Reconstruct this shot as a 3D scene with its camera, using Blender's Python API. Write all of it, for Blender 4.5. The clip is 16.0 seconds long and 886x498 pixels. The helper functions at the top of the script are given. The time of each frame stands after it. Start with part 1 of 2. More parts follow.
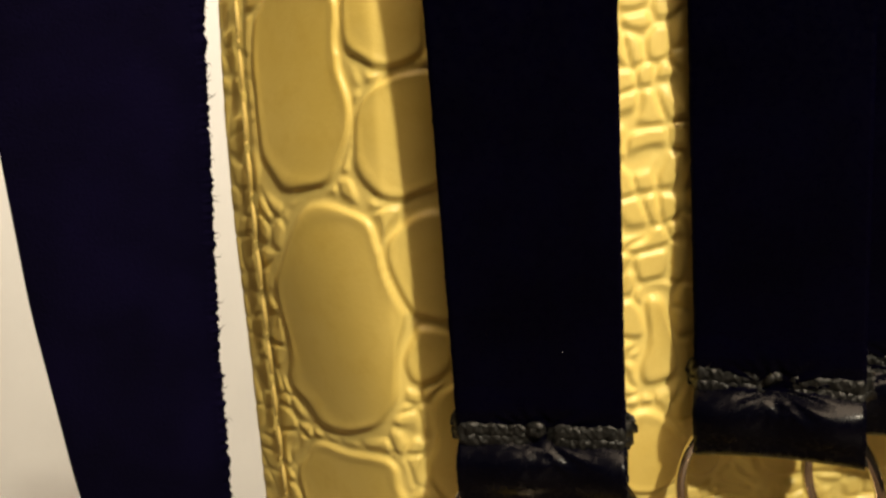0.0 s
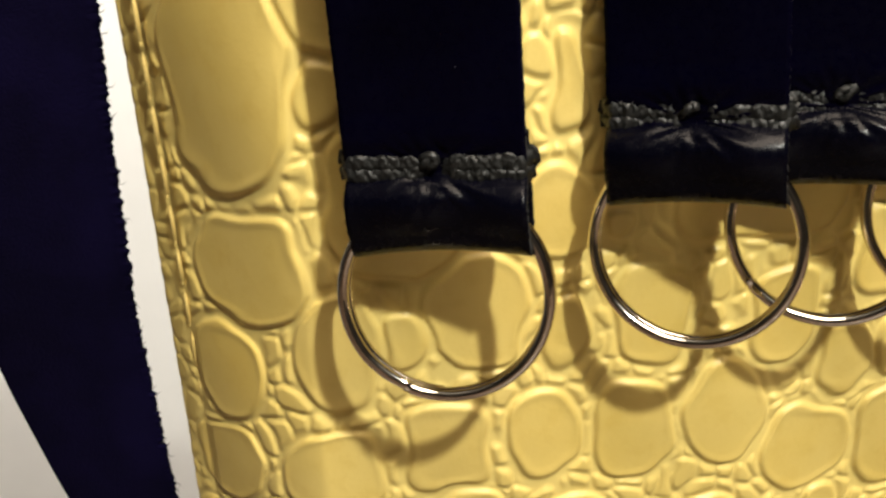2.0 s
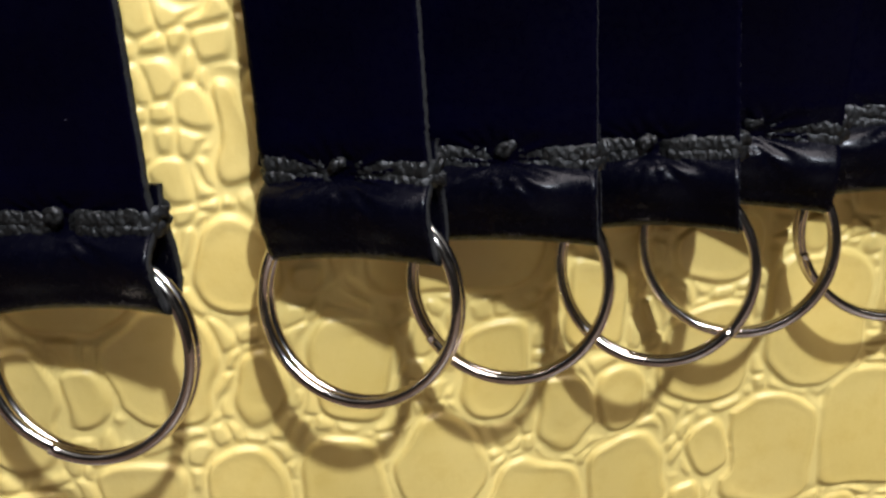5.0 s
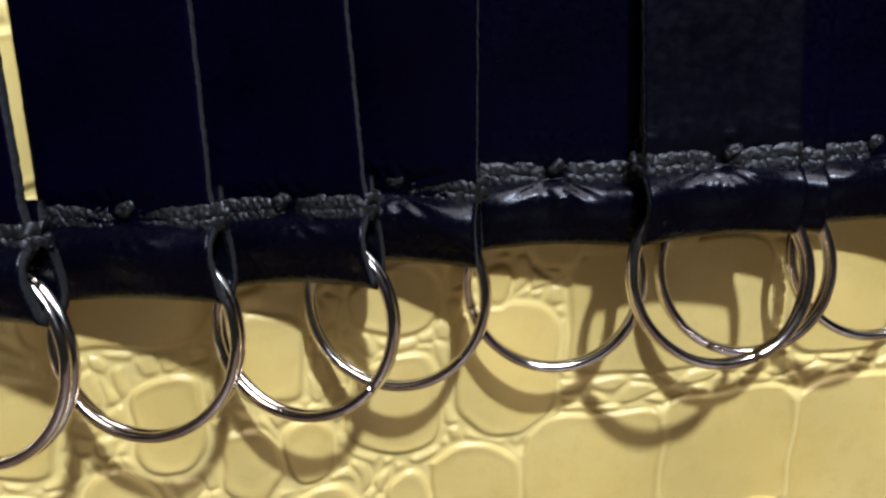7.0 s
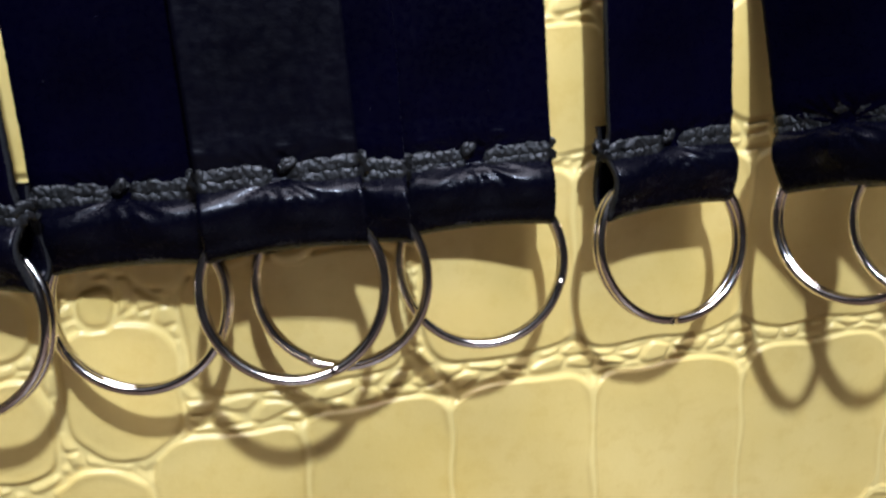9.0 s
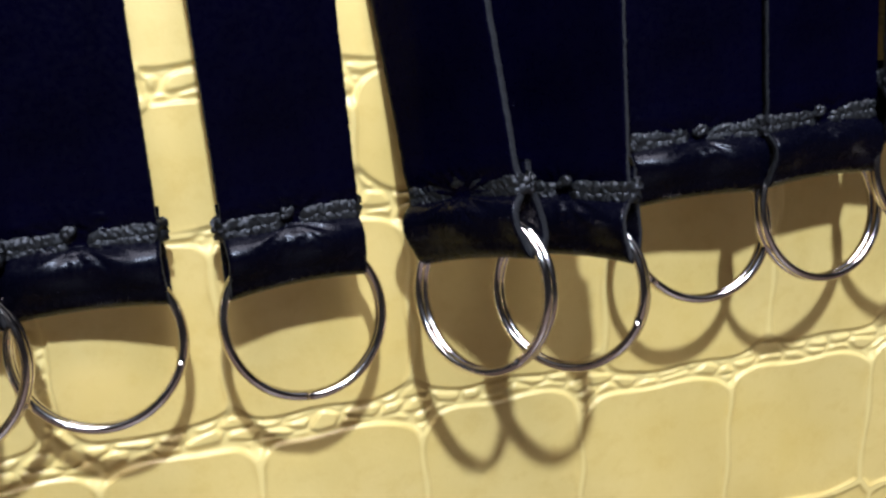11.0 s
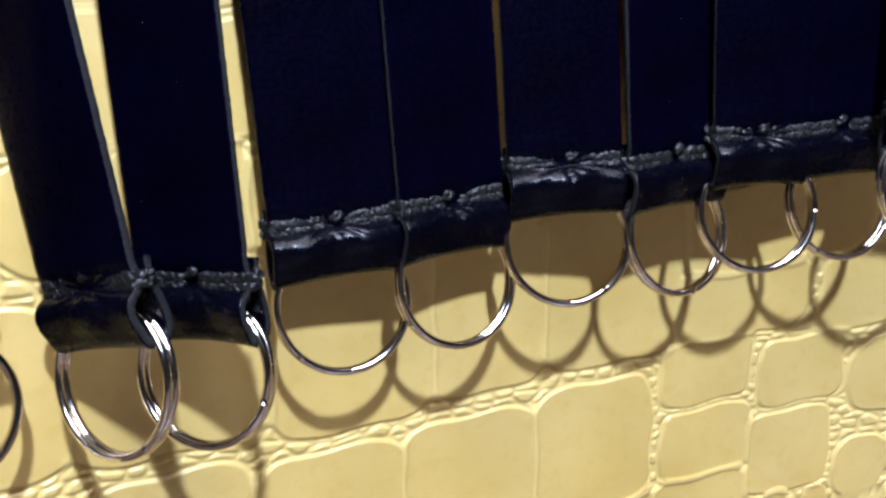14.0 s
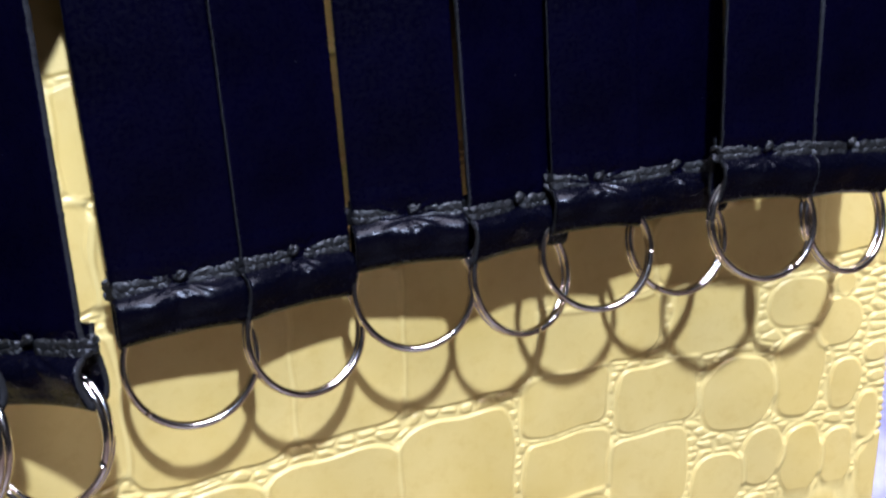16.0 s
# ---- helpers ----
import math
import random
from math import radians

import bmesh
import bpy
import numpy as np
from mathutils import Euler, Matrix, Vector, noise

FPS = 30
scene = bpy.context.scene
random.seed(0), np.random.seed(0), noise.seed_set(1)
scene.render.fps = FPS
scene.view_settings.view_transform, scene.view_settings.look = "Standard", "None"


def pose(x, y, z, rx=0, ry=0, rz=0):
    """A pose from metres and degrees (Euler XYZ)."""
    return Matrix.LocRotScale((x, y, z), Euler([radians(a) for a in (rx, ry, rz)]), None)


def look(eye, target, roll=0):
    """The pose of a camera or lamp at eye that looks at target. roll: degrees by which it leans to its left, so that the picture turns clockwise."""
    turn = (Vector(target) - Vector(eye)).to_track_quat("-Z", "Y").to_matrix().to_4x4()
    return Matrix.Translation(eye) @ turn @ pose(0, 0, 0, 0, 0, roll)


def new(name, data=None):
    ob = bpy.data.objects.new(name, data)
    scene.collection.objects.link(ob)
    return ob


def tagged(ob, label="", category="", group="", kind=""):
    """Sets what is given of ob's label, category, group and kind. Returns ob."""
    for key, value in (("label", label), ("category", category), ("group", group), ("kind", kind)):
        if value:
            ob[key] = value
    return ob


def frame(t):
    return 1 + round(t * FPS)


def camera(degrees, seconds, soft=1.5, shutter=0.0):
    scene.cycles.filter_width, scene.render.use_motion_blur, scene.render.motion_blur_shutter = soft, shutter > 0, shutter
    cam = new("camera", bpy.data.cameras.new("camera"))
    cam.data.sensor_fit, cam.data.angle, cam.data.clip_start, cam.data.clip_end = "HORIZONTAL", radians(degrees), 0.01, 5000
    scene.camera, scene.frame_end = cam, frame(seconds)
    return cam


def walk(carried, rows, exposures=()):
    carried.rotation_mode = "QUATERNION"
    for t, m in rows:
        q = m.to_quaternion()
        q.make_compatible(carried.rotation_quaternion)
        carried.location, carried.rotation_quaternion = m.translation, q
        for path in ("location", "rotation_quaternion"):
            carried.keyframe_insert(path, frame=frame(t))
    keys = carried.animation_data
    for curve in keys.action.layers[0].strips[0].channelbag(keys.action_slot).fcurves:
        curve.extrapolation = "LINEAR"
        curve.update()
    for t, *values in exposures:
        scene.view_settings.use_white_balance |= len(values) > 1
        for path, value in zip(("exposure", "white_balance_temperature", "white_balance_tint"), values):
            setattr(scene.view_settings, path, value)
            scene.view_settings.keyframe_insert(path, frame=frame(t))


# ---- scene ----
cam = camera(50.0, 16.0, soft=2.6)
METRES, EYE, TILT, LEAN, TURN = 0.32, 0.25, -4.0, 4.0, 0.0
LAMP, FRONT_FILL, BACK = 37.0, 36.0, 28.0
ROWS = [
    (0.0, 0.0, 0.0, 0.0, 0.0, 0.0, -0.0),
    (0.5, 0.0074, 0.0115, -0.0243, -0.55, -1.46, 0.07),
    (1.0, 0.0187, 0.0208, -0.049, -0.69, -3.09, 0.17),
    (1.5, 0.0253, 0.0288, -0.0748, -1.44, -4.19, 0.22),
    (2.0, 0.036, 0.0374, -0.0896, -1.78, -4.38, 0.42),
    (2.5, 0.0431, 0.0478, -0.0895, -2.83, -4.18, 0.59),
    (3.0, 0.0589, 0.054, -0.087, -3.37, -3.92, 0.73),
    (5.5, 0.2055, 0.0355, -0.0794, -4.71, -1.6, -0.21),
    (6.0, 0.2413, 0.028, -0.0787, -5.46, -0.8, -0.11),
    (6.5, 0.2773, 0.024, -0.0747, -6.52, -0.4, 0.13),
    (7.0, 0.3188, 0.0213, -0.0722, -7.14, -0.01, 0.39),
    (7.5, 0.3642, 0.0172, -0.0647, -7.68, -0.6, 0.78),
    (8.0, 0.4081, 0.0139, -0.0727, -8.66, 0.17, 1.46),
    (8.5, 0.4586, 0.0086, -0.0762, -9.36, 0.42, 2.12),
    (9.0, 0.5193, 0.0001, -0.0753, -9.22, 0.71, 2.62),
    (9.5, 0.5823, -0.0058, -0.063, -9.02, 0.49, 2.86),
    (10.0, 0.627, -0.0077, -0.0547, -10.26, 0.82, 3.3),
    (12.5, 0.7685, -0.079, -0.0479, -16.98, 2.29, 4.74),
    (13.0, 0.7819, -0.0885, -0.0452, -19.01, 2.68, 5.17),
    (13.5, 0.7933, -0.0967, -0.0378, -21.05, 2.63, 5.55),
    (14.0, 0.805, -0.1055, -0.0297, -22.88, 2.48, 6.01),
    (14.5, 0.8159, -0.1155, -0.0299, -24.5, 3.03, 6.69),
    (15.0, 0.8283, -0.128, -0.0244, -25.81, 3.12, 7.15),
    (15.5, 0.841, -0.1421, -0.0163, -26.93, 3.0, 7.52),
    (16.0, 0.854, -0.1573, -0.0059, -26.98, 2.37, 7.68),
]
walk(cam, [(t, pose(0, 0, EYE, TILT, LEAN, TURN) @ pose(METRES * x, METRES * y, METRES * z, 90 + pitch, roll, yaw)) for t, x, y, z, yaw, pitch, roll in ROWS],
     [(0.0, -0.48, 7200.0, 8.0), (1.5, -0.06, 6250.0, 7.0), (3.0, -0.18, 5900.0, 8.0), (5.5, -0.15, 4900.0, 14.0), (8.0, -0.07, 4700.0, 17.0), (10.0, 0.02, 4600.0, 17.0), (13.0, 0.1, 4600.0, 20.0), (16.0, 0.25, 4450.0, 22.0)])

# ---- light ----
world = bpy.data.worlds.new("world")
world.use_nodes = True
world.node_tree.nodes["Background"].inputs["Color"].default_value = (0.55, 0.6, 1.0, 1)
world.node_tree.nodes["Background"].inputs["Strength"].default_value = 0.10
scene.world = world


def lamp(name, kind, m, power, colour, size):
    data = bpy.data.lights.new(name, kind)
    data.energy, data.color = power, colour
    if kind == "AREA":
        data.size = size
    else:
        data.shadow_soft_size = size
    ob = new(name, data)
    ob.matrix_world = m
    return ob


lamp("reading_lamp_light", "POINT", pose(0.245, -0.50, 0.64), LAMP, (1.0, 0.92, 0.77), 0.018)
# soft fill from above in front, added to lift the panel's shadows; unseen
lamp("front_fill_light", "AREA", look((0.3, -0.75, 1.5), (0.25, 0.1, 0.2)), FRONT_FILL, (1.0, 0.79, 0.60), 0.8)

# unseen light added behind the panel to brighten the white back wall
lamp("backdrop_fill_light", "AREA", look((-0.45, 0.62, 1.35), (-0.35, 1.0, 0.1)), BACK, (1.0, 0.93, 0.84), 0.3)


# ---- materials ----
def material(name):
    m = bpy.data.materials.new(name)
    m.use_nodes = True
    nt = m.node_tree
    return m, nt, nt.nodes["Principled BSDF"]


def add(nt, kind, **values):
    n = nt.nodes.new(kind)
    for key, value in values.items():
        n.inputs[key.replace("_", " ")].default_value = value
    return n


def noise_node(nt, scale, detail=4.0, rough=0.6, coords="Object"):
    co = nt.nodes.new("ShaderNodeTexCoord")
    n = add(nt, "ShaderNodeTexNoise", Scale=scale, Detail=detail, Roughness=rough)
    nt.links.new(co.outputs[coords], n.inputs["Vector"])
    return n


def mix_colour(nt, factor, a, b):
    n = nt.nodes.new("ShaderNodeMix")
    n.data_type = "RGBA"
    for slot, value in ((n.inputs[6], a), (n.inputs[7], b)):
        if isinstance(value, tuple):
            slot.default_value = (*value, 1)
        else:
            nt.links.new(value, slot)
    nt.links.new(factor, n.inputs[0])
    return n.outputs[2]


def ramp(nt, source, lo, hi, a=0.0, b=1.0):
    n = nt.nodes.new("ShaderNodeMapRange")
    n.inputs[1].default_value, n.inputs[2].default_value = lo, hi
    n.inputs[3].default_value, n.inputs[4].default_value = a, b
    nt.links.new(source, n.inputs[0])
    return n.outputs[0]


def bump(nt, bsdf, source, strength, distance):
    n = add(nt, "ShaderNodeBump", Strength=strength, Distance=distance)
    nt.links.new(source, n.inputs["Height"])
    last = bsdf.inputs["Normal"].links
    if last:
        nt.links.new(last[0].from_socket, n.inputs["Normal"])
    nt.links.new(n.outputs["Normal"], bsdf.inputs["Normal"])


def leather(name, dark, light, rough, grain=900, strength=0.35):
    m, nt, b = material(name)
    big, fine = noise_node(nt, 45, 5), noise_node(nt, grain, 3)
    nt.links.new(mix_colour(nt, ramp(nt, big.outputs[0], 0.35, 0.7), dark, light), b.inputs["Base Color"])
    nt.links.new(ramp(nt, fine.outputs[0], 0.3, 0.7, rough - 0.08, rough + 0.12), b.inputs["Roughness"])
    b.inputs["Specular IOR Level"].default_value = 0.4
    bump(nt, b, fine.outputs[0], strength, 0.0004)
    return m


BLACK = leather("black_leather", (0.0003, 0.0002, 0.0024), (0.0007, 0.0005, 0.0052), 0.28, 900, 0.10)
BLACK.node_tree.nodes["Principled BSDF"].inputs["Specular IOR Level"].default_value = 0.06
FOLD = leather("polished_black_leather", (0.0006, 0.0006, 0.0022), (0.0013, 0.0013, 0.0042), 0.23, 900, 0.10)
FOLD.node_tree.nodes["Principled BSDF"].inputs["Specular IOR Level"].default_value = 0.10
RAW = leather("raw_leather_edge", (0.002, 0.0022, 0.0028), (0.0095, 0.0102, 0.0108), 0.9, 1500, 0.8)
SUEDE = leather("black_suede", (0.0014, 0.0009, 0.008), (0.0028, 0.0018, 0.016), 0.95, 1600, 0.6)
SUEDE.node_tree.nodes["Principled BSDF"].inputs["Specular IOR Level"].default_value = 0.05
THREAD = leather("black_waxed_thread", (0.0008, 0.0009, 0.0012), (0.0075, 0.0083, 0.0075), 0.46, 1500, 0.5)
THREAD.node_tree.nodes["Principled BSDF"].inputs["Specular IOR Level"].default_value = 0.5

CRAZED = leather("crazed_black_leather", (0.0006, 0.0006, 0.002), (0.0014, 0.0013, 0.004), 0.36, 500, 0.25)
CRAZED.node_tree.nodes["Principled BSDF"].inputs["Specular IOR Level"].default_value = 0.10
nt = CRAZED.node_tree
wave = nt.nodes.new("ShaderNodeTexNoise")
wave.inputs["Scale"].default_value, wave.inputs["Detail"].default_value = 60.0, 6.0
co, mp = nt.nodes.new("ShaderNodeTexCoord"), nt.nodes.new("ShaderNodeMapping")
mp.inputs["Scale"].default_value = (1.0, 1.0, 9.0)
nt.links.new(co.outputs["Object"], mp.inputs["Vector"])
nt.links.new(mp.outputs["Vector"], wave.inputs["Vector"])
bump(nt, nt.nodes["Principled BSDF"], wave.outputs[0], 0.10, 0.0006)

CROC, nt, b = material("yellow_croc_leather")
seam = nt.nodes.new("ShaderNodeAttribute")
seam.attribute_name = "seam"
blotch, fine, pore = noise_node(nt, 28, 5), noise_node(nt, 1100, 3), noise_node(nt, 220, 4)
body_colour = mix_colour(nt, ramp(nt, blotch.outputs[0], 0.3, 0.72), (0.64, 0.475, 0.115), (0.71, 0.55, 0.17))
body_colour = mix_colour(nt, ramp(nt, pore.outputs[0], 0.5, 0.75, 0, 0.35), body_colour, (0.55, 0.37, 0.065))
nt.links.new(mix_colour(nt, ramp(nt, seam.outputs["Fac"], 0.0, 1.0, 0.0, 0.6), body_colour, (0.80, 0.645, 0.215)), b.inputs["Base Color"])
nt.links.new(ramp(nt, blotch.outputs[0], 0.3, 0.7, 0.36, 0.5), b.inputs["Roughness"])
bump(nt, b, fine.outputs[0], 0.12, 0.0003)
bump(nt, b, pore.outputs[0], 0.14, 0.0006)

YELLOW_THREAD = leather("yellow_thread", (0.52, 0.38, 0.11), (0.64, 0.49, 0.16), 0.6, 2400, 0.6)

STEEL, nt, b = material("nickel_plated_steel")
b.inputs["Metallic"].default_value = 1.0
wear = noise_node(nt, 350, 4)
nt.links.new(mix_colour(nt, ramp(nt, wear.outputs[0], 0.35, 0.7), (0.72, 0.66, 0.57), (0.90, 0.84, 0.75)), b.inputs["Base Color"])
nt.links.new(ramp(nt, wear.outputs[0], 0.3, 0.7, 0.07, 0.15), b.inputs["Roughness"])


def plaster(name, a, c, rough, scale=9):
    m, nt, b = material(name)
    n, f = noise_node(nt, scale, 5), noise_node(nt, 300, 3)
    nt.links.new(mix_colour(nt, ramp(nt, n.outputs[0], 0.3, 0.7), a, c), b.inputs["Base Color"])
    b.inputs["Roughness"].default_value = rough
    bump(nt, b, f.outputs[0], 0.1, 0.0005)
    return m


WHITE = plaster("white_paint", (0.74, 0.74, 0.72), (0.80, 0.80, 0.78), 0.6)
# near-black, so that steel and leather mirror little from the unseen walls
ROOM = plaster("dark_unseen_wall", (0.022, 0.018, 0.015), (0.034, 0.028, 0.023), 0.8, 3)
CEIL = plaster("ceiling_paint", (0.40, 0.37, 0.33), (0.46, 0.43, 0.38), 0.8, 3)
TABLE = plaster("table_varnish", (0.035, 0.021, 0.013), (0.06, 0.037, 0.023), 0.45)
LILAC = leather("lilac_cloth", (0.22, 0.20, 0.30), (0.42, 0.39, 0.50), 0.95, 700, 0.7)
BROWN = leather("brown_wood", (0.05, 0.024, 0.012), (0.09, 0.045, 0.022), 0.5, 160, 0.5)


# ---- helpers for building ----
def obj(name, bm_or_mesh, mat, parent=None, label="", smooth=True):
    if isinstance(bm_or_mesh, bmesh.types.BMesh):
        me = bpy.data.meshes.new(name)
        bmesh.ops.recalc_face_normals(bm_or_mesh, faces=bm_or_mesh.faces[:])
        bm_or_mesh.to_mesh(me)
        bm_or_mesh.free()
    else:
        me = bm_or_mesh
    for m in mat if isinstance(mat, (list, tuple)) else (mat,):
        me.materials.append(m)
    me.polygons.foreach_set("use_smooth", [smooth] * len(me.polygons))
    ob = new(name, me)
    if parent:
        ob.parent = parent
    if label:
        ob["label"] = label
    return ob


def part(name, bm, mat, parent, label="", smooth=True):
    return obj(name, bm, mat, parent, label, smooth)


def box(lo, hi, bevel=0.0):
    bm = bmesh.new()
    bmesh.ops.create_cube(bm, size=1)
    for v in bm.verts:
        v.co = Vector([lo[i] + (v.co[i] + 0.5) * (hi[i] - lo[i]) for i in range(3)])
    if bevel:
        bmesh.ops.bevel(bm, geom=bm.edges[:], offset=bevel, segments=2, affect="EDGES")
    return bm


def grid_mesh(name, points, closed_u=False, closed_v=False, caps=False):
    """A mesh from an array of points, rows by columns."""
    nu, nv = points.shape[:2]
    i, j = np.meshgrid(np.arange(nu if closed_u else nu - 1), np.arange(nv if closed_v else nv - 1), indexing="ij")
    i2, j2 = (i + 1) % nu, (j + 1) % nv
    quads = np.stack([i * nv + j, i2 * nv + j, i2 * nv + j2, i * nv + j2], -1).reshape(-1, 4)
    faces = quads.tolist()
    if caps:
        faces += [list(range(nv))[::-1], [(nu - 1) * nv + k for k in range(nv)]]
    me = bpy.data.meshes.new(name)
    me.from_pydata(points.reshape(-1, 3).tolist(), [], faces)
    me.update()
    return me


def tube(path, radius, sides=8, closed=False, flat=1.0):
    """A tube round a path of points; radius may vary along it."""
    path = np.asarray(path, float)
    n = len(path)
    d = np.roll(path, -1, 0) - np.roll(path, 1, 0)
    if not closed:
        d[0], d[-1] = path[1] - path[0], path[-1] - path[-2]
    d /= np.linalg.norm(d, axis=1)[:, None]
    ref = np.array([0.02, 1.0, 0.03])
    s = np.cross(d, ref)
    s /= np.linalg.norm(s, axis=1)[:, None]
    u = np.cross(s, d)
    r = np.broadcast_to(np.asarray(radius, float), (n,))
    a = np.linspace(0, 2 * np.pi, sides, endpoint=False)
    ring = path[:, None] + r[:, None, None] * (np.cos(a)[None, :, None] * s[:, None] + flat * np.sin(a)[None, :, None] * u[:, None])
    return grid_mesh("tube", ring, closed_u=closed, closed_v=True, caps=not closed)


def wobble(n, amount, rng, smooth=1):
    w = rng.normal(0, 1, n)
    for _ in range(smooth):
        w = (np.roll(w, 1) + w * 2 + np.roll(w, -1)) / 4
    return amount * w / max(1e-9, w.std())


# ---- setting ----
def structure(name, bm, mat, label, category):
    return tagged(obj(name, bm, mat, smooth=False), label, category, kind="structure")


structure("table_top", box((-0.9, -0.6, -0.03), (1.5, 0.34, 0.0), 0.004), TABLE, "dark varnished table top under the yellow panel", "table top")
structure("wall_back", box((-1.8, 1.0, -0.8), (2.4, 1.06, 1.8)), WHITE, "plain white painted wall behind the panel", "wall")
# added walls out of view close the room and darken the reflections
structure("wall_left", box((-1.86, -2.5, -0.8), (-1.8, 1.06, 1.8)), ROOM, "unseen near-black side wall that keeps reflections dark", "wall")
structure("wall_right", box((2.4, -2.5, -0.8), (2.46, 1.06, 1.8)), ROOM, "unseen near-black side wall that keeps reflections dark", "wall")
structure("wall_front", box((-1.86, -2.56, -0.8), (2.46, -2.5, 1.8)), ROOM, "unseen near-black wall across the room that keeps reflections dark", "wall")
structure("floor", box((-1.86, -2.56, -0.86), (2.46, 1.06, -0.8)), BROWN, "dark brown wooden floor", "floor")
structure("ceiling", box((-1.86, -2.56, 1.8), (2.46, 1.06, 1.86)), CEIL, "off-white painted ceiling", "ceiling")


# ---- the embossed panel ----
X0, X1, Z0, Z1 = -0.0405, 0.540, 0.0, 0.316


def panel_y(x, z):
    """The panel's broad form: bowed along its length and leaning back towards its foot."""
    xc = np.clip(x, -0.05, 0.56)
    y = 0.16574 + 0.02933 * xc + 0.60546 * xc ** 2 - 1.25717 * xc ** 3 + 0.004 * np.exp(-((xc - 0.11) / 0.05) ** 2)
    over = np.maximum(0.0, z - 0.235)
    lean = -0.2935 * (np.minimum(z, 0.235) - 0.17) - 0.2935 * 0.03 * (1 - np.exp(-over / 0.03))
    curl = np.maximum(0.0, -0.01 - x)
    return y + lean + 0.026 * (curl / 0.027) ** 1.3


# scales: centre along and up, half width, half height, all in millimetres
SCALES = []
SCALES += [(-24, 267, 9, 17), (-8, 275, 7.5, 7), (-6, 257, 8, 9), (-20, 228, 11, 19), (-4, 237, 6, 9), (-20, 196, 10.5, 9.5), (-27, 176, 7.5, 9.5),
           (-6, 181, 7, 11), (17, 186, 8.5, 10), (-9, 158, 9, 8.5), (-30, 156, 8, 8), (33, 222, 3.0, 8), (47, 183, 7, 9), (71, 180, 6.5, 9), (32, 181, 4, 6.5)]
SCALES += [(11, 161, 7.5, 9.5), (28, 162, 6.3, 9.5), (44, 161, 7.5, 9.5), (61, 162, 7.5, 10), (78, 152, 8.5, 9), (96, 152, 8, 11)]
SCALES += [(89, 190, 6, 9), (94, 171, 5, 6), (110, 178, 9, 9.5), (111, 198, 8.5, 6), (124, 156, 10, 12), (131, 183, 10, 13), (113, 158, 5, 7)]
SCALES += [(148, 159, 14, 12), (177, 159.5, 14, 13), (207, 150, 15, 22), (240, 149.5, 17, 21.2), (277, 149, 18, 21.5), (203, 197.5, 15, 17.5), (238, 197, 18.5, 18.2), (163, 192, 19, 12)]
SCALES += [(280, 196, 22, 18.5), (316, 146.5, 18.5, 20), (355, 146.5, 19, 20), (393, 147.5, 17.5, 20.5), (324, 195, 21, 22), (361, 196, 16, 21.5), (398.5, 197.5, 20.5, 22.5)]
SCALES += [(429, 165, 14, 9), (461, 160, 13.5, 10), (489, 154, 11.5, 12), (430, 143, 14.5, 10.5), (459, 134, 13, 13), (440, 185, 20, 10), (480, 182, 14, 11)]
SCALES += [(510, 156, 8, 14), (522, 172, 7, 8), (526, 150, 5, 9), (535, 137, 3.5, 9), (499, 130, 6.5, 10), (513, 126, 7, 12), (526, 124, 5.5, 10.5), (508, 181, 9, 8), (484, 124, 9, 10)]
SCALES = [tuple(0.001 * v for v in s) for s in SCALES]
rng = np.random.default_rng(4)
def pebbled(c):
    """A strip of the hide with small pebbles alone."""
    return 0.018 - c[2] * 0.6 < c[0] < 0.046 + c[2] * 0.6 and c[1] > 0.205


# the rest of the hide, above and below, carries broad plates of the same kind
for row_z, half in ((0.205, 0.013), (0.232, 0.012), (0.258, 0.013), (0.285, 0.012), (0.306, 0.010), (0.115, 0.016), (0.082, 0.015), (0.05, 0.015), (0.018, 0.015)):
    x = X0
    while x < X1 + 0.02:
        w = rng.uniform(0.011, 0.018)
        c = (x + w, row_z + rng.uniform(-0.003, 0.003), w * 0.97, half * rng.uniform(0.9, 1.02))
        if not pebbled(c) and all(abs(c[0] - s[0]) > 0.8 * (c[2] + s[2]) or abs(c[1] - s[1]) > 0.8 * (c[3] + s[3]) for s in SCALES):
            SCALES.append(c)
        x += 2 * w

for _ in range(6000):
    w = rng.uniform(0.0032, 0.0085)
    c = (rng.uniform(X0 + 0.006, X1), rng.uniform(0.10, 0.30), w, w * rng.uniform(0.8, 1.5))
    if c[0] > 0.13 and 0.163 < c[1] < 0.184:
        continue
    if not pebbled(c) and all(abs(c[0] - s[0]) > 0.93 * (c[2] + s[2]) or abs(c[1] - s[1]) > 0.93 * (c[3] + s[3]) for s in SCALES):
        SCALES.append(c)

zs = np.concatenate([np.linspace(Z0, 0.115, 40, endpoint=False), np.linspace(0.115, 0.285, 410), np.linspace(0.285, Z1, 24)[1:]])
xs = np.linspace(X0, X1, 1400)
GX, GZ = np.meshgrid(xs, zs, indexing="ij")
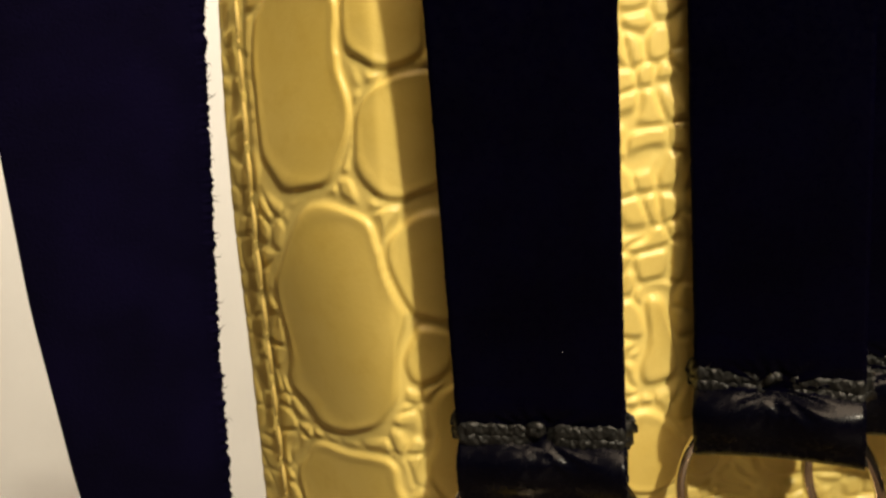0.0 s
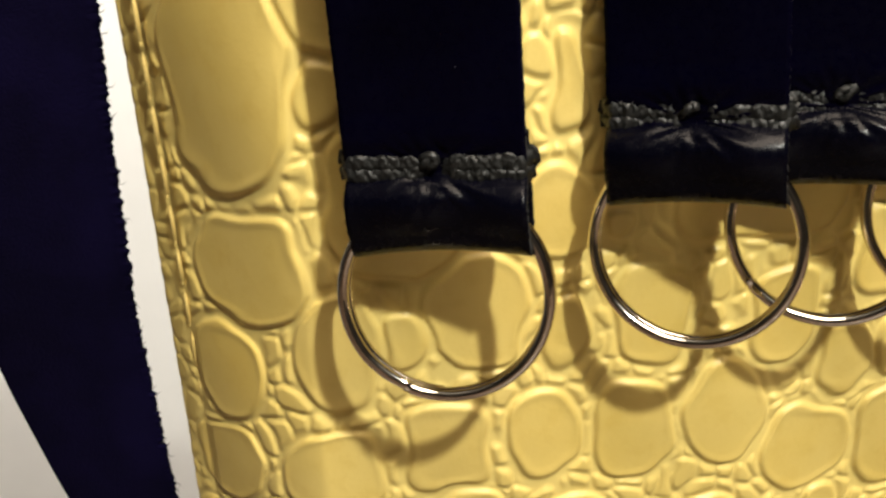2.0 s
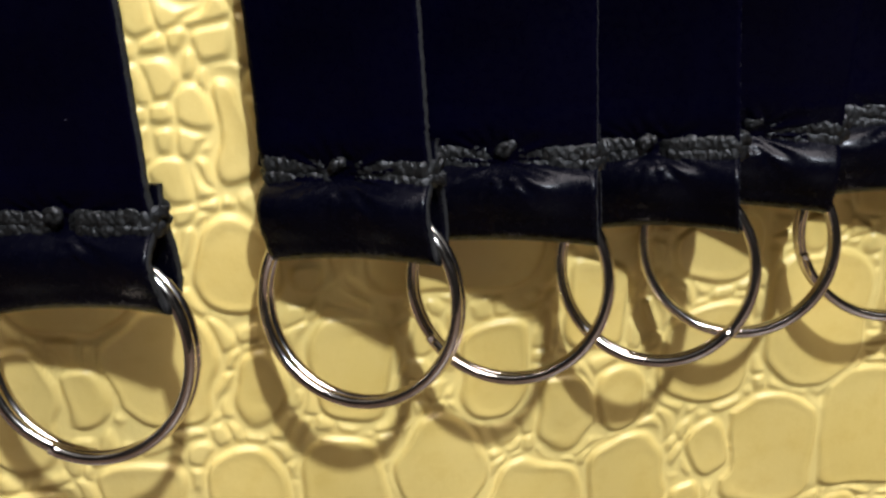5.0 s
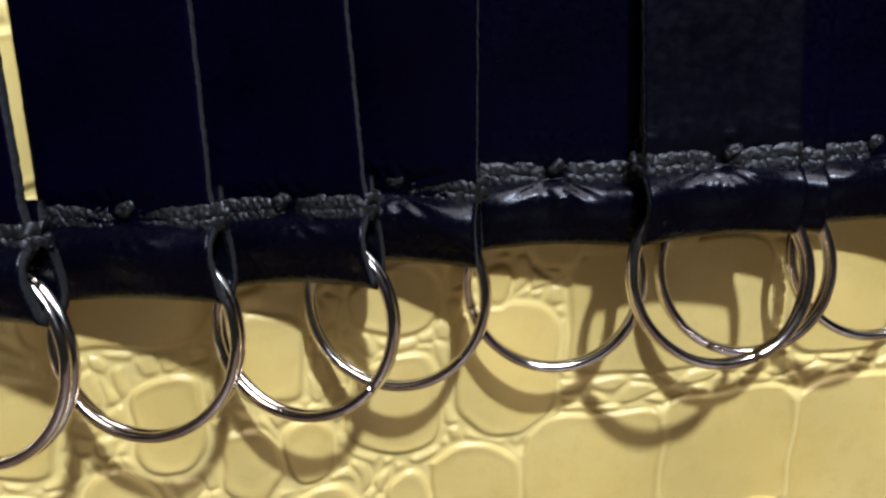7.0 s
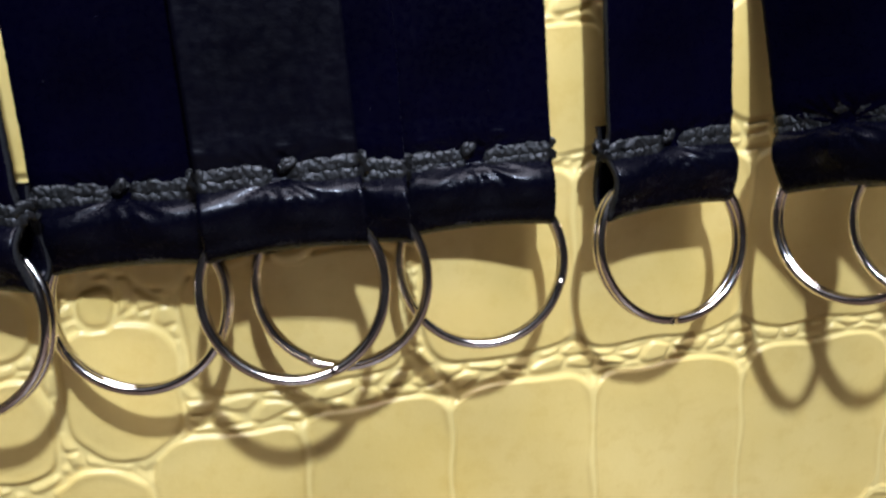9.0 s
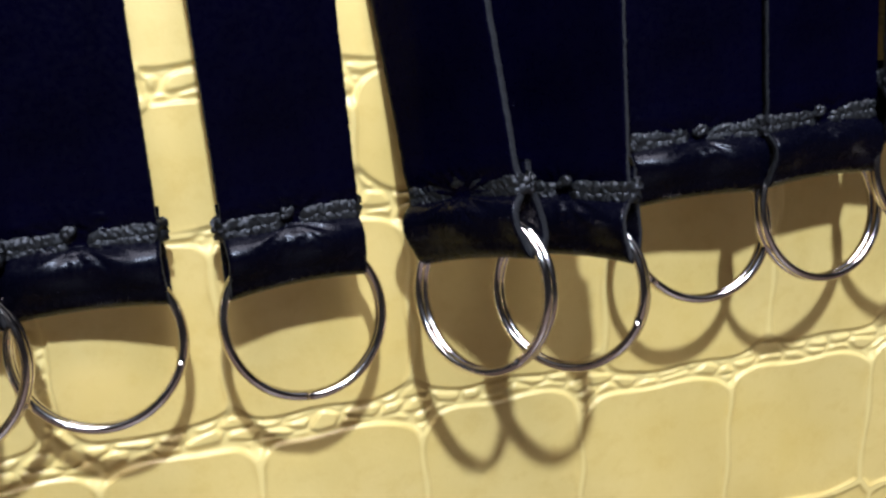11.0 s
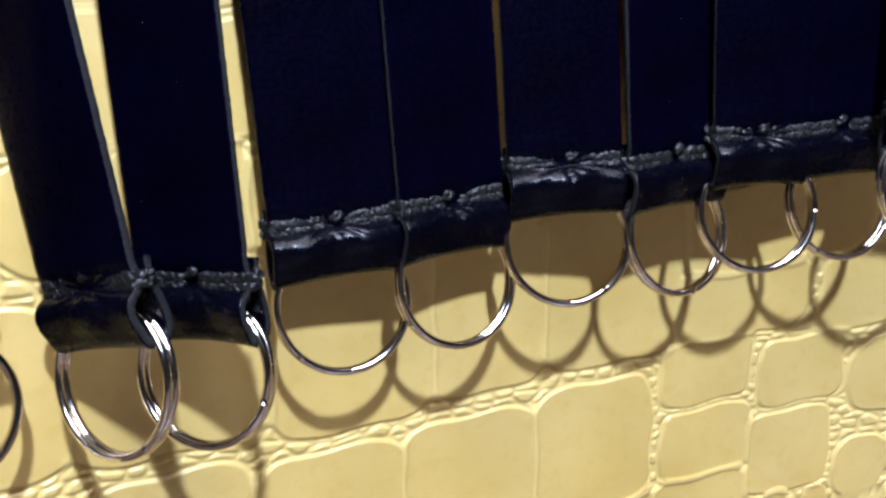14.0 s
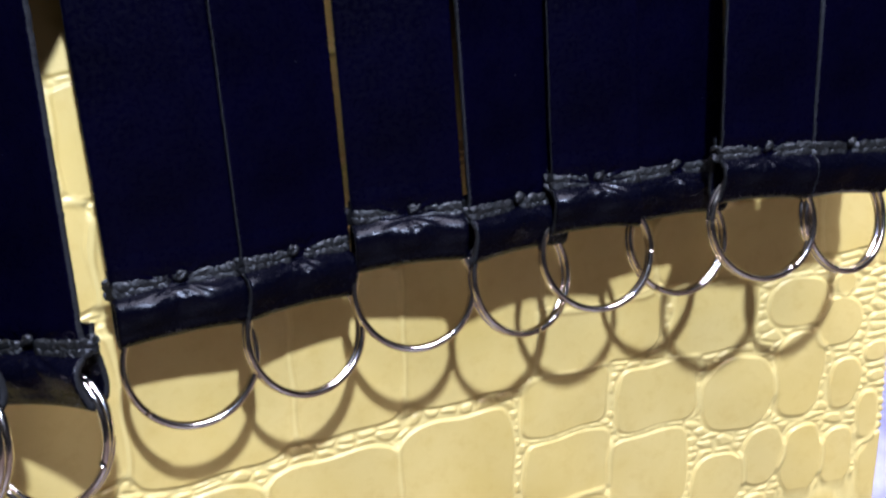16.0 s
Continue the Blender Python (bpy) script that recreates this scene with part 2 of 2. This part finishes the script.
# the plates' outlines waver a little
wx = 0.0007 * np.sin(GZ * 330 + 2 * np.sin(GX * 210)) + 0.0003 * np.sin(GX * 700 + GZ * 400)
wz = 0.0007 * np.sin(GX * 310 + 2 * np.sin(GZ * 250)) + 0.0003 * np.sin(GZ * 750 - GX * 300)
broad = np.clip((GX - 0.11) / 0.05, 0, 1)
wx, wz = wx * (1 - 0.55 * broad), wz * (1 - 0.55 * broad)
d1 = np.full(GX.shape, 9.0)
d2, size = d1.copy(), np.full(GX.shape, 0.01)
for cx, cz, rx, rz in SCALES:
    i0, i1 = np.searchsorted(xs, (cx - 2.2 * rx, cx + 2.2 * rx))
    j0, j1 = np.searchsorted(zs, (cz - 2.2 * rz, cz + 2.2 * rz))
    sl = (slice(i0, i1), slice(j0, j1))
    p = 6.0 if rx > 0.0125 else 2.5
    d = ((np.abs(GX[sl] + wx[sl] - cx) / rx) ** p + (np.abs(GZ[sl] + wz[sl] - cz) / rz) ** p) ** (1 / p)
    a, c, s = d1[sl], d2[sl], size[sl]
    s[d < a] = min(rx, rz)
    c[:] = np.minimum(c, np.maximum(a, d))
    a[:] = np.minimum(a, d)
inside = np.minimum((1.07 - d1) * size, (d2 - d1) * size * 0.5)
plate = np.clip((inside - 0.0003 * (1 - broad)) / 0.0007, 0, 1)
plate = plate * plate * (3 - 2 * plate)
# small pebbles fill the channels between the plates
cell = 0.0038
seeds = rng.uniform(0.15, 0.85, (400, 200, 2))
f1 = np.full(GX.shape, 9.0)
f2 = f1.copy()
# under the broad plates they are drawn out along the channels
far = GX > 0.136
pu = np.where(far, 0.6, 1.0) * (GX + wx * 1.5 + 0.1) / cell
pv = np.where(far, 1.25, 0.8) * (GZ + wz * 1.5) / cell
ci, cj = np.floor(pu).astype(int), np.floor(pv).astype(int)
for di in (-1, 0, 1):
    for dj in (-1, 0, 1):
        a, c = ci + di, cj + dj
        sd = seeds[a % 400, c % 200]
        d = np.hypot(pu - a - sd[..., 0], pv - c - sd[..., 1])
        f2 = np.minimum(f2, np.maximum(f1, d))
        f1 = np.minimum(f1, d)
peb = np.clip((f2 - f1 - 0.06) / 0.35, 0, 1)
peb = peb * peb * (3 - 2 * peb)
gap = np.clip((d1 - 1.085) * size / 0.0008, 0, 1)
# where plates meet with no pebbles between them, a thin vein stands up
vein = np.exp(-(np.maximum(0.0, inside) / (0.00042 + 0.00018 * broad)) ** 2) * (1 - gap)
relief = 0.00115 * plate + (0.0002 + 0.0014 * broad * np.clip((1.22 - d2) / 0.12, 0, 1)) * vein + 0.00085 * peb * gap + 0.0002 * gap + 0.0002 * (1 - broad) * np.exp(-((inside - 0.0013) / 0.0006) ** 2) + 0.0001 * np.clip((inside - 0.003) / 0.005, 0, 1)
seam_value = np.clip(1 - plate - 0.6 * peb * gap, 0, 1)
# a folded, stitched hem runs down the near edge
hem = np.clip((GX - X0 - 0.0063) / 0.0012, 0, 1)
relief = relief * (0.84 + 0.16 * broad) * (0.55 + 0.45 * hem) - 0.0005 * np.exp(-((GX - X0 - 0.0054) / 0.0007) ** 2)
soft = 0.0006 * np.sin(GX * 70 + 1) * np.sin(GZ * 55) + 0.0004 * np.sin(GX * 160 + GZ * 90)
PY = panel_y(GX, GZ) + soft - relief
GX = GX + 0.035 * (GZ - 0.19) * np.clip((0.01 - GX) / 0.048, 0, 1)
# the rim turns back by the thickness of the hide
front = np.pad(np.stack([GX, PY, GZ], -1), ((1, 1), (1, 1), (0, 0)), "edge")
for rim in (front[0], front[-1], front[:, 0], front[:, -1]):
    rim[:, 1] += 0.0035
me = grid_mesh("panel_hide", front)
at = me.attributes.new("seam", "FLOAT", "POINT")
at.data.foreach_set("value", np.pad(seam_value, 1).reshape(-1).astype(np.float32))
bag = tagged(new("bag_side"), "yellow crocodile-embossed leather bag side with stitched hem", "bag")
hide = part("embossed_hide", me, CROC, bag)
lx, lz = np.meshgrid(np.linspace(X0 + 0.001, X1 - 0.001, 80), np.linspace(Z0 + 0.001, Z1 - 0.001, 40), indexing="ij")
ly = panel_y(lx, lz) + 0.0034
lx = lx + 0.035 * (lz - 0.19) * np.clip((0.01 - lx) / 0.048, 0, 1)
part("lining", grid_mesh("lining", np.stack([lx, ly, lz], -1)), SUEDE, bag, "dark suede lining")

z = 0.002
while z < Z1 - 0.008:
    n, length = 9, rng.uniform(0.0068, 0.0078)
    t = np.linspace(0, 1, n)
    sz = z + t * length
    sx = X0 + 0.0054 + 0.0003 * np.sin(t * 3.1) + np.zeros(n)
    sx = sx + 0.035 * (sz - 0.19) * 0.93
    sy = panel_y(sx, sz) - 0.0002 - 0.0005 * np.sin(t * np.pi)
    part("stitch", tube(np.stack([sx, sy, sz], -1), 0.00045 * (0.45 + 0.55 * np.sin(t * np.pi) ** 0.5), 6), YELLOW_THREAD, bag, "yellow hem thread")
    z += length + 0.0012


# ---- black suede strap beside the panel ----
def suede_strap():
    root = tagged(new("suede_strap"), "broad black suede strap with a frayed raw edge beside the panel", "strap")
    n = 1500
    sz = np.linspace(0.0, 0.34, n)
    right = np.interp(sz, (0.0, 0.10, 0.14, 0.18, 0.217, 0.25, 0.287, 0.34), (-0.046, -0.051, -0.0527, -0.0526, -0.0498, -0.0463, -0.042, -0.036))
    left = np.interp(sz, (0.0, 0.10, 0.141, 0.166, 0.188, 0.23, 0.265, 0.34), (-0.05, -0.066, -0.0776, -0.0826, -0.0855, -0.0865, -0.0852, -0.079))
    for _ in range(400):
        left[1:-1] = (left[:-2] + 2 * left[1:-1] + left[2:]) / 4
        right[1:-1] = (right[:-2] + 2 * right[1:-1] + right[2:]) / 4
    r = np.random.default_rng(8)
    fray = wobble(n, 0.00013, r) + wobble(n, 0.00016, r, 4)
    y = 0.199 + 0.29 * (0.218 - sz)
    cols = []
    for f, dy in ((0, 0.0), (0, -0.0016), (0.02, -0.002), (0.3, -0.002), (0.6, -0.0021), (0.9, -0.002), (0.915, -0.0012), (0.95, -0.0012), (0.985, -0.001), (1.0, -0.0004), (1.0, 0.0008), (0.9, 0.001), (0.5, 0.001), (0.1, 0.001)):
        x = left + f * (right - left) + (fray if f > 0.96 else 0)
        cols.append(np.stack([x, y + dy, sz], -1))
    part("strap_body", grid_mesh("strap_body", np.stack(cols, 1), closed_v=True, caps=True), SUEDE, root)
    # loose fibres stand out of the cut edge
    verts, faces = [], []
    for k in range(2200):
        i = int(r.integers(5, n - 5))
        base = Vector((right[i] + fray[i] - 0.0002, y[i] + r.uniform(-0.0006, 0.0006), sz[i] + r.uniform(-0.0004, 0.0004)))
        long = r.uniform(0.0002, 0.0007) if r.random() > 0.03 else r.uniform(0.0014, 0.0026)
        d = Vector((1, r.normal(0, 0.4), r.normal(0, 0.6))).normalized()
        side = Vector((-d.z, 0, d.x)) * 0.00009
        mid = base + d * long * 0.6
        tip = mid + Vector((d.x * 0.6, d.y, d.z + r.normal(0, 0.8))).normalized() * long * 0.5
        deep = Vector((0, 0.00012, 0))
        s = len(verts)
        verts += [base - side, base + side, base + deep, mid - side * 0.7, mid + side * 0.7, mid + deep, tip]
        for a, c in ((0, 1), (1, 2), (2, 0)):
            faces += [(s + a, s + c, s + c + 3, s + a + 3), (s + a + 3, s + c + 3, s + 6)]
    me = bpy.data.meshes.new("frayed_edge")
    me.from_pydata([tuple(v) for v in verts], [], faces)
    tagged(part("frayed_edge", me, SUEDE, root), kind="stuff")
    return root


suede_strap()


# ---- key fobs ----
TOP = 0.302


def leather_strip(seed, length, back, WIDTH):
    """A strip folded up round the ring; back: how far behind its face the panel stands at the top."""
    r = np.random.default_rng(seed)
    prof = [(0.0038, 0.0165), (0.0034, 0.0145), (0.0031, 0.0120), (0.0046, 0.0085), (0.0053, 0.0050)]
    for a in np.linspace(0, 180, 11):
        prof.append((0.0020 + 0.0033 * math.cos(radians(a)), 0.0031 - 0.0031 * math.sin(radians(a)) ** 0.9))
    prof += [(-0.0022, 0.0046), (-0.0029, 0.0070), (-0.0027, 0.0088), (-0.0011, 0.0102), (0.0003, 0.0107), (0.0006, 0.0121), (0.0002, 0.0144), (-0.0003, 0.0165), (-0.0001, 0.0192)]
    prof = np.array(prof)
    along = np.concatenate([[0], np.cumsum(np.hypot(*np.diff(prof, axis=0).T))])
    fine = np.linspace(0, along[-1], 84)
    prof = np.stack([np.interp(fine, along, prof[:, 0]), np.interp(fine, along, prof[:, 1])], -1)
    for _ in range(4):
        prof[1:-1] = (prof[:-2] + 2 * prof[1:-1] + prof[2:]) / 4
    up = np.linspace(0.0199, length - 0.012, 100)
    prof = prof.tolist() + [(0.0, v) for v in up]
    for a in np.linspace(0.1, 1, 7):
        prof.append((back * (a * a * (3 - 2 * a)), length - 0.012 + 0.016 * a))
    prof = np.array(prof)
    n, m = len(prof), 37
    d = np.gradient(prof, axis=0)
    d /= np.linalg.norm(d, axis=1)[:, None]
    nrm = np.stack([d[:, 1], -d[:, 0]], -1)
    half = 0.00085
    u = np.linspace(-1, 1, m)
    el, er = wobble(n, 0.00004, r, 0), wobble(n, 0.00004, r, 0)
    bow = r.uniform(-0.0007, 0.0007)
    flare = np.exp(-(prof[:, 1] / 0.012) ** 2)
    sheets = []
    for side in (1, -1):
        q = prof + side * half * nrm
        x = u[None, :] * (WIDTH / 2) * np.ones((n, 1))
        x[:, 0] += el
        x[:, -1] += er
        x *= (1 + 0.012 * flare)[:, None]
        yy = q[:, :1] + bow * (1 - u[None] ** 2)
        zz = q[:, 1:] + (0.0009 * flare)[:, None] * (1 - u[None] ** 2) - 0.0004 * flare[:, None]
        ang = np.arctan2(zz - 0.0120, x + 1e-6)
        dist = np.hypot(x * 0.75, (zz - 0.0120) * 1.3)
        pucker = 0.00042 * np.sin(ang * 19 + seed + 1.5 * np.sin(ang * 5)) * np.exp(-((dist - 0.0035) / 0.0028) ** 2)
        lumps = 0.0005 * np.sin(x * 420 + seed * 1.7) * np.exp(-((zz - 0.007) / 0.004) ** 2)
        # the end of the turned-up leather shows through as a broken ridge above the thread
        ridge = 0.0003 * np.exp(-((zz - 0.0166 - 0.0006 * np.sin(x * 300 + seed)) / 0.00045) ** 2) * np.clip(np.sin(x * 520 + seed * 2.3) + 0.6 * np.sin(x * 1370 + seed), 0, 1)
        pucker = pucker + lumps - ridge * (1.0 if seed in (4, 6, 8, 9) else 0.4)
        rough_skin = r.normal(0, 0.00002, x.shape)
        yy = yy + np.where(q[:, :1] < 0.0025, pucker, 0) + rough_skin
        sheets.append(np.stack([x, yy, zz], -1))
    loop = np.concatenate([sheets[0], sheets[1][:, ::-1]], 1)
    me = grid_mesh("strap", loop, closed_v=True, caps=True)
    return me, m


def strap_part(fob, seed, length, back, width):
    me, m = leather_strip(seed, length, back, width)
    ob = part("strap", me, (CRAZED if seed == 6 else BLACK, RAW, FOLD), fob, "crazed, slightly shiny black leather" if seed == 6 else "")
    # the cut sides show the raw edge
    per = 2 * m
    idx = np.zeros(len(me.polygons), dtype=np.int32)
    k = np.arange(len(me.polygons)) % per
    row = np.arange(len(me.polygons)) // per
    idx[row < 66] = 2
    idx[(k == m - 1) | (k == per - 1)] = 1
    me.polygons.foreach_set("material_index", idx)
    return ob


def thread_parts(fob, seed, width):
    """Two rows of coarse waxed thread, sewn from a knot in the middle round both edges."""
    r = np.random.default_rng(seed + 50)
    h = width / 2
    for sign in (-1, 1):
        slant = r.uniform(-0.0005, 0.0007)
        for zc in (0.0113, 0.0132):
            n = 112
            t = np.linspace(0, 1, n)
            x = np.interp(t, (0, 0.1, 0.2, 0.3, 1), (h - 0.002, h + 0.0004, h + 0.0006, h - 0.0006, 0.0009))
            y = np.interp(t, (0, 0.1, 0.2, 0.3, 0.9, 1), (0.0046, 0.0038, 0.0012, -0.0007, -0.0005, 0.0004))
            z = zc + slant * x / h + wobble(n, 0.00012, r, 12) + (0.0123 - zc) * 0.5 * np.clip((t - 0.8) / 0.2, 0, 1)
            me = tube(np.stack([sign * x, y, z], -1), (0.00115 + wobble(n, 0.00008, r, 10)) * np.interp(t, (0, 0.9, 1), (1, 1, 0.7)), 16, flat=0.40)
            # twisted fibres run along the strand
            co = np.zeros(len(me.vertices) * 3)
            me.vertices.foreach_get("co", co)
            fibre = np.stack([wobble(n, 0.00010, r, 3) for _ in range(16)], 1)
            fibre += 0.00007 * np.sin(np.arange(16)[None] * np.pi / 2 + (t * r.uniform(60, 85))[:, None])
            co = co.reshape(n, 16, 3)
            co[..., 1] += fibre
            co[..., 2] += 0.6 * np.roll(fibre, 3, 1) + r.normal(0, 0.00003, fibre.shape)
            me.vertices.foreach_set("co", co.reshape(-1))
            part("thread_strand", me, THREAD, fob, "coarse black waxed thread")
    n = 46
    t = np.linspace(0, 2 * np.pi * 2.6, n)
    x = 0.0007 * np.cos(t) + r.uniform(-0.0012, 0.0012) + wobble(n, 0.0003, r, 2)
    z = 0.0135 + r.uniform(0, 0.0009) + 0.0006 * np.sin(t * 1.1) + wobble(n, 0.0002, r, 2)
    y = -0.0006 - 0.0005 * np.sin(t * 0.7) ** 2
    part("knot", tube(np.stack([x, y, z], -1), 0.00062, 7), THREAD, fob, "knotted black waxed thread")


def ring_part(fob, seed, swing, twist):
    """A split ring of two flat coils, hanging in the fold."""
    r = np.random.default_rng(seed + 90)
    n, turns = 150, 2.06
    a0 = r.uniform(0, 360) if seed % 3 else 200 + r.uniform(0, 120)
    t = radians(a0) + np.linspace(0, turns * 2 * np.pi, n)
    step = np.linspace(0, 1, n)
    # the coils lie flat against each other and cross over in one short stretch
    shift = np.clip((step - 0.5) / 0.10, -0.5, 0.5)
    axis = 0.0018 * shift
    sides = 10
    b = np.linspace(0, 2 * np.pi, sides, endpoint=False)
    pr = np.sign(np.cos(b)) * np.abs(np.cos(b)) ** 0.95 * 0.00088
    pa = np.sign(np.sin(b)) * np.abs(np.sin(b)) ** 0.95 * 0.00086
    rad = 0.01490 + pr[None, :]
    pts = np.stack([rad * np.cos(t)[:, None], axis[:, None] + pa[None, :] + 0 * rad, rad * np.sin(t)[:, None]], -1)
    ob = part("split_ring", grid_mesh("split_ring", pts, closed_v=True, caps=True), STEEL, fob, "shiny nickel-plated split ring")
    ob.matrix_local = pose(0, 0.0022, 0.0036) @ pose(0, 0, 0, swing, 0, twist) @ pose(0, 0, -0.0103)
    return ob


# right corner of the fold (x, y), height of the fold, turn and lean to the side in degrees, width in mm, ring's swing and twist
FOBS = [
    (0.0241, 0.139, 0.1997, 12, 0.5, 24.8, 2, 0),
    (0.0605, 0.141, 0.2035, 22, 1, 24.6, 1, 0),
    (0.0842, 0.146, 0.2041, 18, 0, 26.5, 0, 0),
    (0.1066, 0.150, 0.2038, 22, 2, 24.6, 0, 0),
    (0.1236, 0.156, 0.2060, 18, -1, 26.5, 0, 0),
    (0.1515, 0.160, 0.2062, 8, 0, 27.5, 2, 0),
    (0.1764, 0.153, 0.2064, 2, 1, 25.6, -4, 0),
    (0.1844, 0.160, 0.2060, 8, 0, 25.0, 0, 0),
    (0.2108, 0.164, 0.2062, 4, 0, 26.6, 0, 0),
    (0.2465, 0.168, 0.2057, -8, 1, 25.0, 0, 0),
    (0.2736, 0.148, 0.2065, 52, 8, 25.0, 0, 0),
    (0.2925, 0.149, 0.2045, 44, 0, 25.0, 0, 0),
    (0.3312, 0.1665, 0.2120, 3, 1, 29.0, 0, 0),
    (0.3577, 0.167, 0.2128, -6, 0.5, 27.4, 0, 0),
    (0.3850, 0.157, 0.2180, 15, 0, 27.4, 0, 0),
    (0.4150, 0.158, 0.2158, -5, 0, 29.2, 0, 0),
    (0.4320, 0.147, 0.2184, 16, -1, 23.6, 0, 0),
    (0.4625, 0.148, 0.2175, 8, 0, 30.0, 0, 0),
    (0.4758, 0.130, 0.2186, 16, -3, 25.8, 0, 0),
    (0.5052, 0.130, 0.2157, 2, -5, 28.6, 0, 0),
]
for k, (x, y, z, turn, side, width, swing, twist) in enumerate(FOBS):
    width *= 0.001
    c, s = math.cos(radians(turn)), math.sin(radians(turn))
    mx, my = x - width / 2 * c, y + width / 2 * s
    label = "black leather key fob with stitched fold and steel split ring"
    if turn > 40:
        label = "black leather key fob hanging twisted edge-on, with steel split ring"
    elif k == 6:
        label = "crazed, shinier black leather key fob with steel split ring"
    elif k in (0, 9):
        label = "black leather key fob hanging alone, with steel split ring"
    fob = tagged(new("key_fob"), label, "key fob", "key fobs hanging along the panel")
    # a strap leans out just enough to lie against the panel higher up
    up = np.linspace(0.225, TOP, 20)
    reach = [(my + abs(s) * width / 2 + 0.0045 - panel_y(np.array(mx), v)) / (v - z) for v in up]
    lean = math.degrees(math.atan(max(0.0, float(max(reach)))))
    lean = max(lean, 14.0 if k in (0, 9) else 11.0)
    fob.matrix_world = pose(mx, my, z) @ pose(0, 0, 0, lean, 0, 0) @ pose(0, 0, 0, 0, -side, -turn)
    length = (TOP - z) / math.cos(radians(lean))
    back = max(0.001, float(panel_y(np.array(mx), np.array(TOP))) - my + math.tan(radians(lean)) * length - 0.002)
    strap_part(fob, k, length, back, width)
    thread_parts(fob, k, width)
    ring_part(fob, k, swing - lean, twist)


# ---- beside the far end of the panel ----
def folded_cloth():
    root = tagged(new("folded_cloth"), "pale lilac-grey folded cloth lying beside the yellow panel", "cloth")
    n, m = 60, 48
    u, v = np.meshgrid(np.linspace(0, 1, n), np.linspace(0, 2 * np.pi, m, endpoint=False), indexing="ij")
    ridge = 0.006 * np.sin(v * 5 + u * 3) + 0.004 * np.sin(v * 11 - u * 7) + 0.003 * np.sin(u * 24 + v * 2)
    swell = np.sin(np.clip(u, 0.0, 1) * np.pi * 0.5 + np.pi * 0.5) ** 0.35
    rad = (0.045 + ridge) * np.where(u > 0.985, 0.02, swell)
    pts = np.stack([0.625 + rad * 1.5 * np.cos(v), 0.235 + rad * 1.0 * np.sin(v), 0.002 + 0.165 * u + 0.3 * ridge * u], -1)
    part("cloth_fold", grid_mesh("cloth_fold", pts, closed_v=True, caps=True), LILAC, root)


folded_cloth()
block = tagged(new("wooden_block"), "brown varnished wooden block standing behind the panel's end", "block")
part("block_body", box((0.56, 0.285, 0.0), (0.70, 0.308, 0.215), 0.003), BROWN, block)

# ---- dust on the straps ----
dust_rng = np.random.default_rng(21)
DUST = plaster("pale_dust", (0.07, 0.07, 0.09), (0.14, 0.14, 0.16), 0.9, 400)
fobs = [o for o in scene.objects if o.name.startswith("key_fob")]
for fob in fobs:
    for _ in range(int(dust_rng.integers(1, 4))):
        bm = bmesh.new()
        bmesh.ops.create_icosphere(bm, subdivisions=1, radius=dust_rng.uniform(0.00006, 0.00011))
        bmesh.ops.translate(bm, verts=bm.verts[:], vec=(dust_rng.uniform(-0.009, 0.009), -0.0009, dust_rng.uniform(0.022, 0.07)))
        part("dust_speck", bm, DUST, fob, "pale speck of dust")
